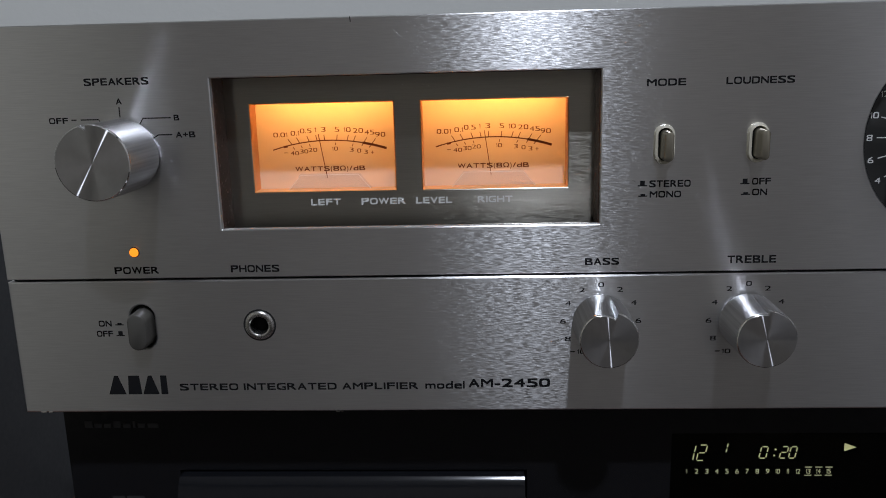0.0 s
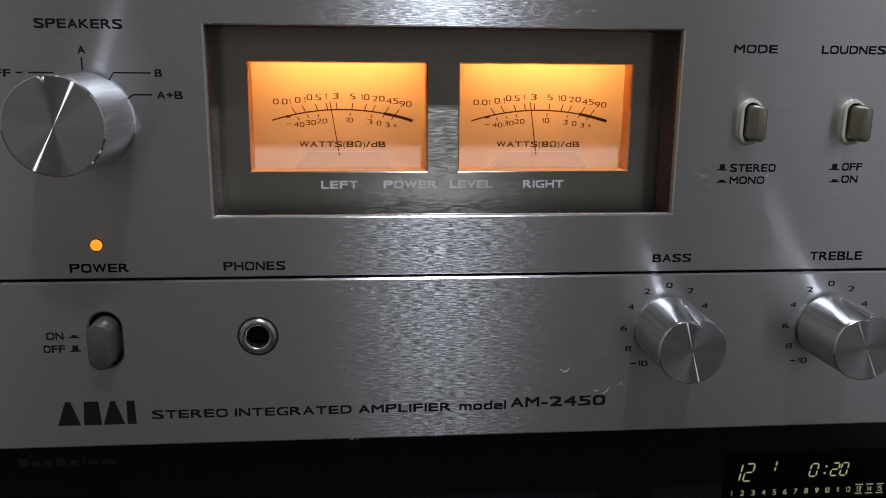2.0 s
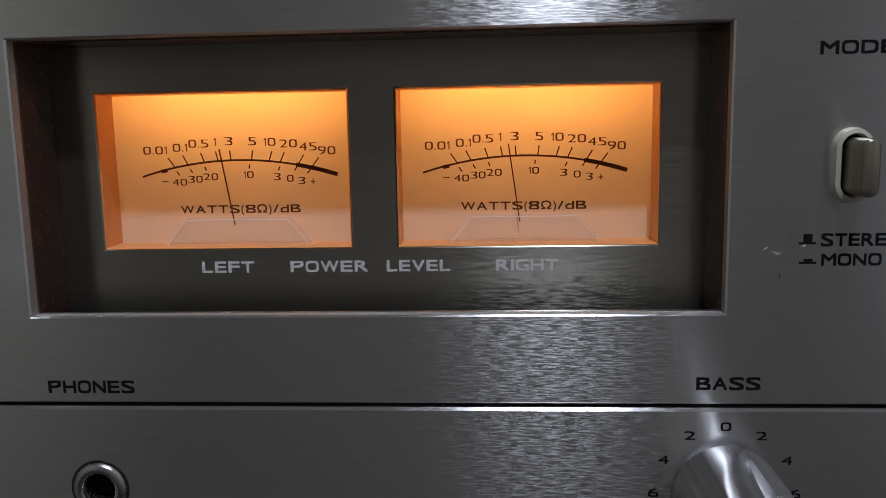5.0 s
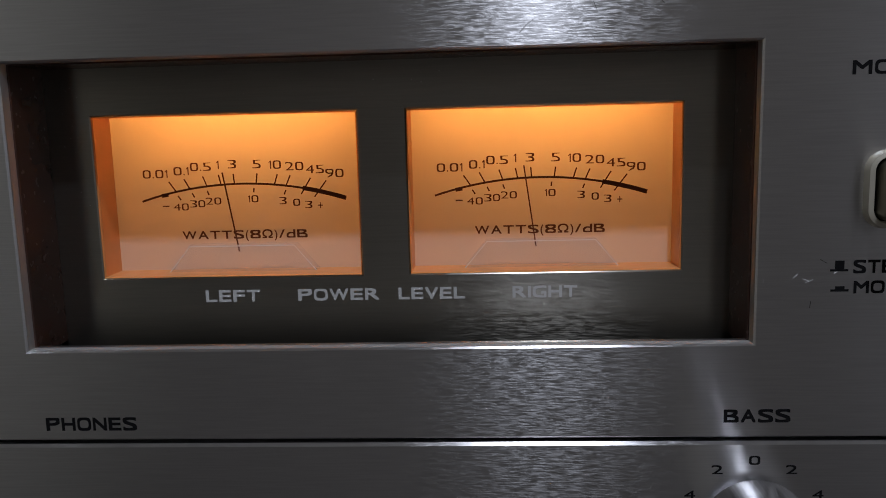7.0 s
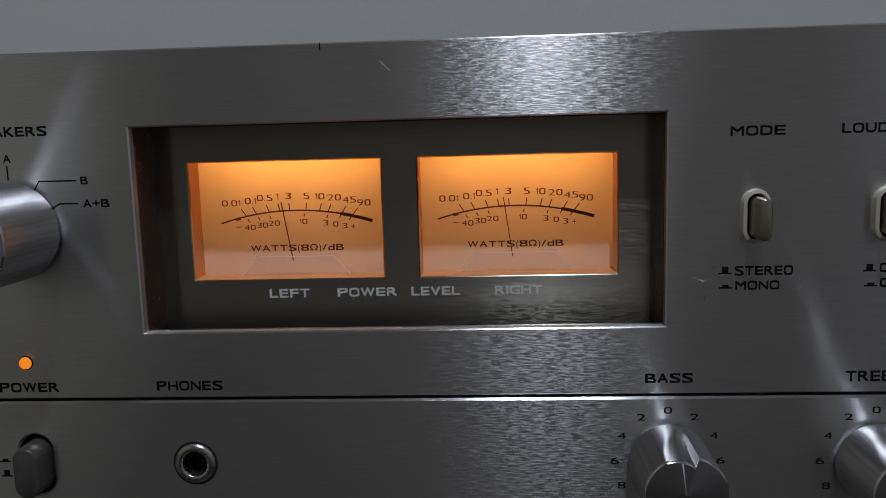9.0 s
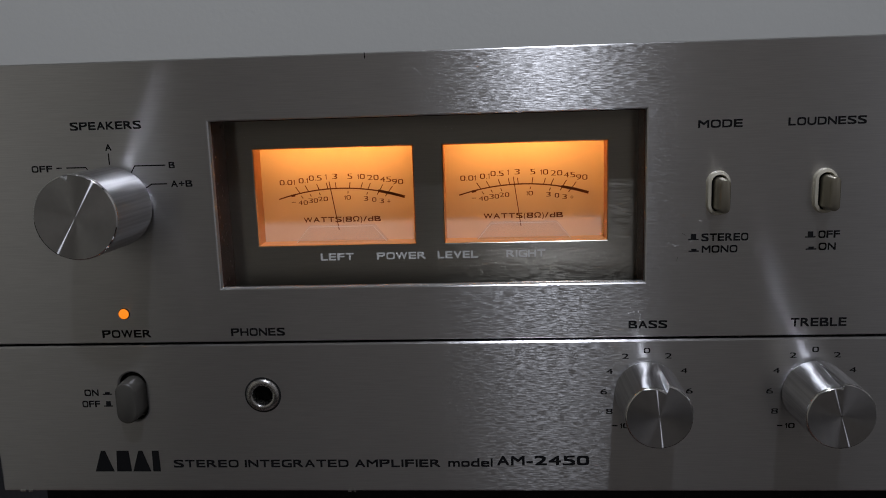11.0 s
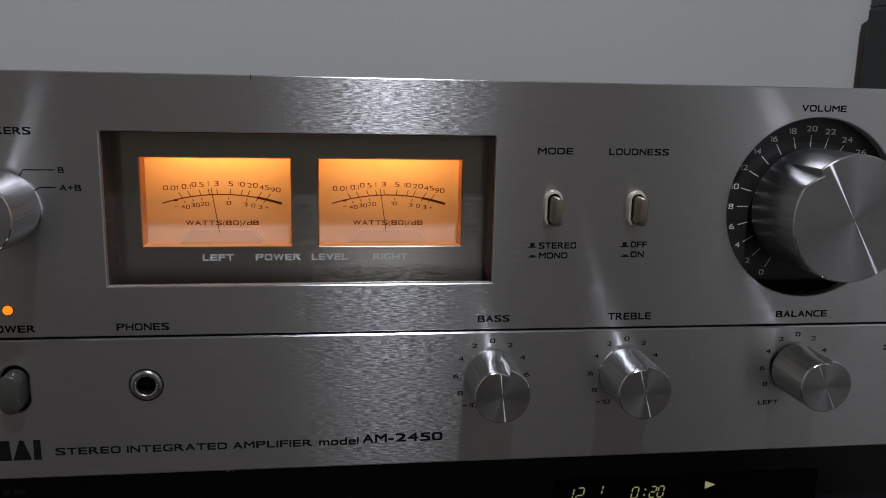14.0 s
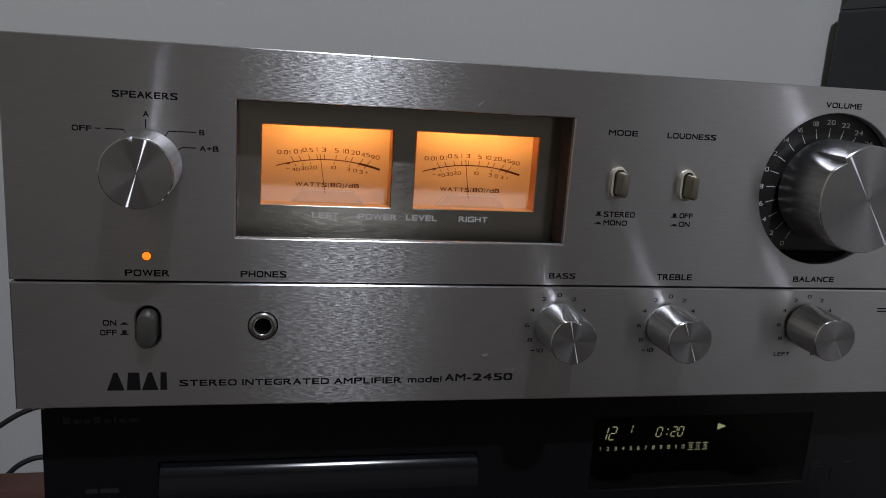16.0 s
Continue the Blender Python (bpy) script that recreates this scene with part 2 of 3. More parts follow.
def loft(loops, cap_front=True, cap_back=False, bm=None):
    """Skin over loops [(loop, y), ...] of the same length, first to last."""
    bm = bm or bmesh.new()
    rings = [ring(bm, l, y) for l, y in loops]
    for a, b in zip(rings, rings[1:]):
        bridge(bm, a, b)
    if cap_front:
        bm.faces.new(rings[0])
    if cap_back:
        bm.faces.new(rings[-1])
    return bm


def plate(outer, holes, y0, y1, chamfer=0.35):
    """A flat plate facing -y, with holes, its rims chamfered. outer and holes: functions of grow that return a loop."""
    bm = bmesh.new()
    fronts, edges = [], []
    for shape, sign in [(outer, -1)] + [(s, 1) for s in holes]:
        f, m, b = (ring(bm, shape(sign * chamfer), y0), ring(bm, shape(0), y0 + chamfer), ring(bm, shape(0), y1))
        bridge(bm, f, m)
        bridge(bm, m, b)
        n = len(f)
        edges += [bm.edges.get((f[i], f[(i + 1) % n])) for i in range(n)]
    bmesh.ops.triangle_fill(bm, edges=edges, use_beauty=True)
    return bm


def lathe(x, z, profile, n=72, notch=None, bm=None, caps=True):
    """Turns profile [(r, y), ...] round the axis along y at (x, z). notch: (degrees of its steep side from the top, degrees that its floor takes to run out,
    depth, front, length, least radius): a pointer milled into the front edge, with a steep side, a sloping floor and a curved inner end."""
    bm = bm or bmesh.new()
    rings = []
    for r, y in profile:
        loop = []
        for i in range(n):
            a = 2 * math.pi * i / n
            rr = r
            if notch and r > notch[5]:
                wall, run, depth, front, length, _ = notch
                d = (wall - math.degrees(a) + 180) % 360 - 180
                if 0 <= d < run:
                    rr = r - depth * max(0.0, 1 - d / run - (max(0.0, y - front) / length) ** 2)
            loop.append((x + rr * math.sin(a), z + rr * math.cos(a)))
        rings.append(ring(bm, loop, y))
    for a, b in zip(rings, rings[1:]):
        bridge(bm, a, b)
    if caps:
        bm.faces.new(rings[0])
    if caps:
        bm.faces.new(rings[-1])
    return bm


def stroke(points, y, width, bm=None, depth=0.05):
    """A printed line of even width through points (x, z)."""
    bm = bm or bmesh.new()
    pts = [Vector((a, b)) for a, b in points]
    left, right = [], []
    for i, p in enumerate(pts):
        d = (pts[min(i + 1, len(pts) - 1)] - pts[max(i - 1, 0)]).normalized()
        nrm = Vector((-d.y, d.x)) * width / 2
        left.append(p + nrm)
        right.append(p - nrm)
    loop = [tuple(v) for v in left + right[::-1]]
    f = ring(bm, loop, y - depth)
    b = ring(bm, loop, y)
    n = len(pts)
    for i in range(n - 1):
        bm.faces.new((f[i], f[i + 1], f[2 * n - 2 - i], f[2 * n - 1 - i]))
    bridge(bm, f, b)
    return bm


def bar(x0, x1, z0, z1, y, bm=None):
    return box(x0, x1, y - 0.05, y, z0, z1, 0, bm)


GLYPHS = {}
WIDE = {"I": 0.17, "1": 0.30, ".": 0.16, "M": 1.12, "W": 1.36, "L": 0.84, "T": 0.98, "E": 0.90, "F": 0.88, "+": 0.85, "-": 0.5, "(": 0.26, ")": 0.26, "/": 0.55,
        "l": 0.15, "m": 1.2, "o": 0.85, "e": 0.85, "d": 0.85}
ROUND = "OCGSQ0368952oe"
HALF = "BDPRd"


def outline(ch):
    """One character of the built-in font as verts and faces: x from 0 to 1, z in cap heights. Round ones are drawn squarer, as on old hi-fi panels."""
    if ch not in GLYPHS:
        def raw(c):
            cu = bpy.data.curves.new("lettering", "FONT")
            cu.body, cu.size, cu.resolution_u = c, 1.0, 5
            tmp = bpy.data.objects.new("lettering", cu)
            scene.collection.objects.link(tmp)
            me = bpy.data.meshes.new_from_object(tmp.evaluated_get(bpy.context.evaluated_depsgraph_get()))
            bpy.data.objects.remove(tmp)
            got = [(v.co.x, v.co.y) for v in me.vertices], [tuple(p.vertices) for p in me.polygons]
            bpy.data.meshes.remove(me)
            return got
        cap = max(z for _, z in raw("H")[0])
        pts, faces = raw(ch)
        xs, zs = [p[0] for p in pts], [p[1] for p in pts]
        ax, bx, az, bz = min(xs), max(xs), min(zs), max(zs)
        done = []
        for x, z in pts:
            u, v = 2 * (x - ax) / (bx - ax) - 1, 2 * (z - az) / (bz - az) - 1
            if ch in ROUND or (ch in HALF and (u > 0) != (ch == "d")):
                q = 2.6 if ch in "S2" else 3.6
                n4 = (abs(u) ** q + abs(v) ** q) ** (1 / q)
                k4 = (u * u + v * v) ** 0.5 / n4 if n4 else 1.0
                u, v = max(-1, min(1, u * k4)), max(-1, min(1, v * k4))
            done.append(((u + 1) / 2, (az + (v + 1) / 2 * (bz - az)) / cap))
        if ch == "1":
            done, faces = [(0.55, 0), (1, 0), (1, 1), (0.62, 1), (0, 0.80), (0, 0.66), (0.55, 0.82)], [(0, 1, 2, 6), (2, 3, 6), (3, 4, 5, 6)]
        GLYPHS[ch] = done, faces
    return GLYPHS[ch]


def lettering(text, x0, x1, z0, z1, y, material, parent, bold=0.046, name="lettering"):
    """Flat printing fitted into the box x0..x1, z0..z1, on a surface at depth y."""
    verts, faces, pen = [], [], 0.0
    for ch in text:
        if ch == " ":
            pen += 0.5
            continue
        w = WIDE.get(ch, 1.0)
        pts, polys = outline(ch)
        faces += [tuple(len(verts) + i for i in p) for p in polys]
        verts += [(pen + u * w, z) for u, z in pts]
        pen += w + 0.2
    xs, zs = [v[0] for v in verts], [v[1] for v in verts]
    ax, bx, az, bz = min(xs), max(xs), min(zs), max(zs)
    # thicken the strokes with slightly shifted copies, each a hair higher
    d = bold * (z1 - z0)
    shifts = ((0, 0), (1, 1), (-1, 1), (1, -1), (-1, -1)) if bold else ((0, 0),)
    all_v, all_f = [], []
    for i, (sx, sz) in enumerate(shifts):
        all_f += [tuple(len(all_v) + q for q in p) for p in faces]
        all_v += [((x0 + (x - ax) / (bx - ax) * (x1 - x0) + sx * d * 0.6) * MM, (y - 0.04 - 0.004 * i) * MM, (z0 + (z - az) / (bz - az) * (z1 - z0) + sz * d) * MM) for x, z in verts]
    me = bpy.data.meshes.new(name)
    me.from_pydata(all_v, [], all_f)
    me.materials.append(material)
    ob = new(name, me)
    base, up = Vector((0, 0, 0)), parent
    while up is not None:
        base += up.location
        up = up.parent
    ob.parent, ob.location = parent, -base
    ob["label"] = "printed word " + text if len(text) > 2 else "printed sign " + text
    return ob


def numeral(text, x, z, height, y, material, parent, width=0.95, bold=0.018):
    """A centred number; width: of one character, as a share of the height."""
    w = (sum(WIDE.get(c, 1.0) for c in text) + 0.2 * (len(text) - 1)) * width * height
    return lettering(text, x - w / 2, x + w / 2, z - height / 2, z + height / 2, y, material, parent, bold, "numeral")


# ---- the room ----
def slab(name, x0, x1, y0, y1, z0, z1, material, label):
    return tagged(part(name, box(x0, x1, y0, y1, z0, z1), material), label, name.split("_")[0], kind="structure")


slab("floor", -1050, 1350, -2700, 410, -80, 0, M_FLOOR, "plain brown floor of the room")
slab("ceiling", -1050, 1350, -2700, 410, 2780, 2860, M_CEIL, "plain off-white painted ceiling")
slab("wall_north", -1160, 1460, 410, 520, -80, 2860, M_WALL, "pale unseen wall, tone set for the panel's reflections behind the hi-fi")
# the next three walls are out of view, toned for the panel's reflections
slab("wall_south", -1160, 1460, -2810, -2700, -80, 2860, M_BACK, "unseen wall, tone set for the panel's reflections")
slab("wall_west", -1160, -1050, -2700, 410, -80, 2860, M_OLIVE, "unseen wall, olive grey tone set for the panel's reflections")
slab("wall_east", 1350, 1460, -2700, 410, -80, 2860, M_DIM, "unseen wall, tone set for the panel's reflections")

lamp = thing("ceiling_lamp", (290, -1050, 2780), "white pendant ceiling lamp with a small round shade", "lamp")


def spun_up(profile, n=32):
    bm = bmesh.new()
    rings = [[bm.verts.new((290 + r * math.cos(2 * math.pi * i / n), -1050 + r * math.sin(2 * math.pi * i / n), z)) for i in range(n)] for r, z in profile]
    for a, b in zip(rings, rings[1:]):
        bridge(bm, a, b)
    bm.faces.new(rings[0])
    bm.faces.new(rings[-1])
    return bm


part("ceiling_rose", spun_up([(50, 2780), (48, 2765), (30, 2752), (12, 2748)]), M_CEIL, lamp, smooth=40)
part("rod", spun_up([(5, 2750), (5, 2700)]), M_CEIL, lamp, smooth=40)
part("shade", spun_up([(14, 2701), (24, 2695), (42, 2660), (50, 2624), (47, 2623)]), M_CEIL, lamp, "white metal shade", smooth=40)

table = thing("table", (217, 90, 0), "red-brown wooden table under the hi-fi", "table")
part("tabletop", box(-126, 560, -60, 242, 630, 655, 3), M_WOOD, table)
for x in (-90, 520):
    for y in (-25, 207):
        part("leg", box(x - 25, x + 25, y - 25, y + 25, 0, 629, 3), M_WOOD, table)


def tapered(x0, x1, y0, y1, z0, z1, inset):
    bm = box(x0, x1, y0, y1, z0, z1)
    for v in bm.verts:
        if v.co.z > (z0 + z1) / 2:
            v.co.x += inset if v.co.x < (x0 + x1) / 2 else -inset
            v.co.y += inset if v.co.y < (y0 + y1) / 2 else -inset
    return bm


def loudspeaker(x0, x1, y0, top, material, label):
    """A floor-standing cabinet with a sloped collar and a black top section."""
    s = thing("loudspeaker", ((x0 + x1) / 2, (y0 + 398) / 2, 0), label, "loudspeaker", "loudspeakers beside the table")
    part("cabinet", box(x0, x1, y0, 398, 0, top, 4), material, s)
    part("front_grille", box(x0 + 12, x1 - 12, y0 - 7, y0 + 0.5, 60, top - 25, 3), M_GRILLE, s, "black cloth grille")
    return s


tall = loudspeaker(594, 850, 100, 1021, M_SPEAKER, "tall charcoal loudspeaker cabinet with a stepped black top")
part("collar", tapered(595, 849, 101, 397, 1020.5, 1031, 5), M_SPEAKER, tall)
part("top_cap", box(600.5, 843.5, 106.5, 391.5, 1030.5, 1150, 3), M_GRILLE, tall, "black top section")
# assumed cabinet filling the dark area at left; its height shapes the wall shadow
loudspeaker(-420, -160, -20, 838, M_GREYBOX, "dark grey cabinet assumed to stand beside the table")


def cable(points, radius, label):
    cu = bpy.data.curves.new("cable", "CURVE")
    cu.dimensions, cu.bevel_depth, cu.bevel_resolution, cu.resolution_u = "3D", radius * MM, 3, 8
    sp = cu.splines.new("BEZIER")
    sp.bezier_points.add(len(points) - 1)
    for b, p in zip(sp.bezier_points, points):
        b.co = Vector(p) * MM
        b.handle_left_type = b.handle_right_type = "AUTO"
    tmp = bpy.data.objects.new("cable", cu)
    scene.collection.objects.link(tmp)
    me = bpy.data.meshes.new_from_object(tmp.evaluated_get(bpy.context.evaluated_depsgraph_get()))
    bpy.data.objects.remove(tmp)
    me.materials.append(M_RUBBER)
    me.shade_smooth()
    return tagged(new("cable", me), label, "cable", "cables behind the hi-fi")


cable([(40, 256, 696), (-30, 262, 693), (-80, 268, 691.5), (-90, 268, 689), (-107, 268, 679.3), (-140, 270, 650), (-165, 280, 600), (-175, 300, 400)], 1.9, "black rubber cable looping down behind the amplifier")
cable([(40, 256, 662), (-30, 262, 655), (-81, 268, 652), (-92, 268, 650), (-105, 268, 641), (-130, 275, 600), (-150, 300, 400)], 1.9, "black rubber cable looping down behind the disc player")

# ---- the disc player ----
CDY = 18
cd = thing("disc_player", (200, 130, 655), "glossy black disc player under the amplifier, display lit", "disc player")
part("case", box(-12, 412, CDY + 24, 250, 668, 802, 1.0), M_CASE, cd)
part("front", plate(lambda g: rect(-16, 416, 667, 803, g), [lambda g: rect(226, 342, 752, 790, g), lambda g: rect(29.5, 169.5, 733, 774.7, g)], CDY, CDY + 23.5, 0.15), M_GLOSSBLACK, cd)
part("display_back", box(220, 348, CDY + 19, CDY + 21, 748, 794), M_HOLE, cd)
part("display_pane", box(226.2, 341.8, CDY + 0.1, CDY + 1.1, 752.2, 789.8), M_PANE, cd, "smoked clear display window").visible_shadow = False
bm = bmesh.new()
prof = [(CDY + 20, 773.9), *[(CDY + 1.0 - 10.0 * math.sin(radians(a)), 759.3 + 16.5 * math.cos(radians(a))) for a in range(28, 91, 4)], (CDY - 9.0, 736), (CDY - 8.0, 734), (CDY + 20, 734)]
a = [bm.verts.new((30.5, y, z)) for y, z in prof]
b = [bm.verts.new((168.5, y, z)) for y, z in prof]
bridge(bm, a, b)
bm.faces.new(a)
bm.faces.new(b)
part("disc_tray", bm, M_TRAY, cd, "black tray front with a rounded upper edge", smooth=30)
for x in (14, 386):
    for y in (60, 225):
        part("foot", box(x - 14, x + 14, y - 14, y + 14, 655, 668.5, 2), M_RUBBER, cd)
# the maker's mark as dim bars
for x0, x1, z1 in ((-7.8, -4.6, 796.2), (-3.8, -0.8, 795.2), (0.2, 3.0, 795.2), (4.0, 7.0, 796.2), (8.0, 11.0, 795.2), (12.0, 13.0, 796.2), (14.0, 17.0, 795.2), (18.0, 22.4, 795.2)):
    part("mark", bar(x0, x1, 793.3, z1, CDY), M_FAINT, cd)
for x0, x1 in ((0, 5), (6, 13.4)):
    part("mark", bar(x0, x1, 761.3, 763.3, CDY), M_FAINT, cd)
for x0, x1 in ((346, 350.5), (364.5, 369)):
    part("mark", bar(x0, x1, 762.0, 762.7, CDY), M_FAINT, cd)
for i in range(2):
    part("key", box(345 + 12.6 * i, 356.6 + 12.6 * i, CDY - 0.25, CDY + 2, 752, 760.5, 0.2), M_GLOSSBLACK, cd)

SEG = {"0": "abcdef", "1": "bc", "2": "abged", "5": "afgcd", "6": "afgedc", "8": "abcdefg"}


def digit(ch, x, z, w, h, y, parent):
    """A slanted seven-segment numeral with its lower left at (x, z)."""
    bm = bmesh.new()
    t, g = 0.46, 0.36
    spans = {"a": ((g, h), (w - g, h)), "d": ((g, 0), (w - g, 0)), "g": ((g, h / 2), (w - g, h / 2)),
             "b": ((w, h - g), (w, h / 2 + g)), "c": ((w, h / 2 - g), (w, g)), "f": ((0, h - g), (0, h / 2 + g)), "e": ((0, h / 2 - g), (0, g))}
    for s in SEG[ch]:
        stroke([(x + px + 0.18 * pz, z + pz) for px, pz in spans[s]], y, t, bm, 0.1)
    return part("digit", bm, M_DIGIT, parent)


DY = CDY + 11
digit("1", 234.0, 773.0, 3.2, 6.8, DY, cd)
digit("2", 238.7, 773.0, 3.0, 6.8, DY, cd)
digit("1", 247.6, 776.3, 2.8, 4.4, DY, cd)
digit("0", 263.6, 774.0, 2.7, 5.0, DY, cd)
bm = bar(269.3, 270.0, 774.8, 775.5, DY)
bar(269.7, 270.4, 777.4, 778.1, DY, bm)
part("colon", bm, M_DIGIT, cd)
digit("2", 271.7, 774.0, 2.6, 5.0, DY, cd)
digit("0", 275.3, 774.0, 2.5, 5.0, DY, cd)
bm = bmesh.new()
f = ring(bm, [(297.0, 776.9), (301.8, 778.7), (297.0, 780.5)], DY - 0.1)
bm.faces.new(f)
part("play_mark", bm, M_DIGIT, cd)
for i in range(15):
    x = 235.0 + 4.05 * i
    numeral(str(i + 1), x, 768.2, 2.0, DY, M_SMALLDIGIT, cd, 0.66 if i < 9 else 0.56, 0.02)
    if i > 11:
        part("track_frame", bar(x - 1.4, x + 1.4, 769.8, 770.2, DY), M_SMALLDIGIT, cd)
        part("track_frame", bar(x - 1.4, x + 1.4, 766.2, 766.6, DY), M_SMALLDIGIT, cd)

# ---- the amplifier ----
amp = thing("amplifier", (200, 130, 803), "vintage brushed aluminium stereo amplifier with lit power meters", "amplifier")
part("case", box(-14, 414, 56, 262, 815, 943, 1.5), M_CASE, amp)
for x in (30, 370):
    for y in (70, 225):
        part("foot", box(x - 13, x + 13, y - 13, y + 13, 802, 816, 2), M_RUBBER, amp)

VX, VZ = 315.0, 904.5
upper = part("upper_panel", plate(lambda g: rect(-20, 420, 859.9, 949, g), [lambda g: rect(61, 194, 877.3, 930, g), lambda g: circle(VX, VZ, 33.7 + g, 96)], 0, 4), M_PANEL, amp, "brushed aluminium upper front")
lower = part("lower_panel", plate(lambda g: rect(-20, 420, 808.2, 859.0, g), [lambda g: stadium(28.7, 841.6, 9.0 + 2 * g, 16.6 + 2 * g), lambda g: circle(72, 841.9, 4.6 + g, 40)], 0, 4, 0.55), M_PANEL, amp, "brushed aluminium lower front")
part("backing", box(-18, 420, 4.2, 5.2, 809, 876, 0), M_HOLE, amp)
part("groove_strip", box(-19, 419, 3.0, 3.9, 859.05, 859.85, 0), M_HOLE, amp)
for x0, x1, z0, z1 in ((-18, 60.6, 861, 948), (194.4, 280.9, 861, 948), (349.1, 419, 861, 948)):
    part("side_backing", box(x0, x1, 4.2, 5.2, z0, z1), M_HOLE, amp)

# meter recess: four smoked walls and a dark brushed plate behind them
PY = 14.2
part("recess_wall", box(59.6, 61.35, 2.6, PY - 0.01, 875.6, 931.8, 0.1), M_RECESS, amp)
part("recess_wall", box(193.65, 195.4, 2.6, PY - 0.01, 875.6, 931.8, 0.1), M_RECESS, amp)
part("recess_wall", box(61.4, 193.6, 2.6, PY - 0.01, 929.65, 931.4, 0.1), M_RECESS, amp)
part("opening_edge", loft([(rect(61, 194, 877.3, 930, -0.03), 0.4), (rect(61, 194, 877.3, 930, -0.03), 2.6)], cap_front=False), M_CUT, amp, "bare cut edge of the meter opening")
WIN = [(70.0, 122.3), (131.9, 184.4)]
MZ0, MZ1 = 888.3, 920.4
part("meter_plate", plate(lambda g: rect(59.5, 195.5, 866, 931.5, g), [lambda g: rect(*WIN[0], MZ0, MZ1, g), lambda g: rect(*WIN[1], MZ0, MZ1, g)], PY, PY + 1.4, 0.25), M_PLATE, amp, "dark brushed plate with two meter windows")
for text, x0, x1 in (("LEFT", 90.6, 101.5), ("POWER", 109.3, 125.4), ("LEVEL", 129.4, 142.4), ("RIGHT", 151.9, 164.4)):
    lettering(text, x0, x1, 883.3, 885.5, PY, M_WHITE_INK, amp)

DIAL = 22.0
SCALE = [("0.01", -18.1, 908.6), ("0.1", -12.6, 909.1), ("0.5", -8.5, 909.9), ("1", -4.9, 910.2), ("3", -1.9, 910.3),
         ("5", 3.2, 910.2), ("10", 7.0, 910.0), ("20", 11.0, 909.6), ("45", 15.2, 908.9), ("90", 19.2, 908.0)]
TICKS = [-13.9, -11.0, -7.4, -4.4, -1.6, 2.9, 6.7, 9.1, 12.9, 15.8]
LOWER = [("-", -16.3, 901.9), ("40", -13.1, 901.7), ("30", -9.6, 902.3), ("20", -6.2, 902.8), ("10", 2.1, 903.1), ("3", 8.3, 902.6), ("0", 11.1, 902.2), ("3", 13.6, 901.7), ("+", 16.0, 901.5)]


def arc(x):
    """Height of the scale's line at x from its middle."""
    return 906.25 - 70 + math.sqrt(70 * 70 - x * x)


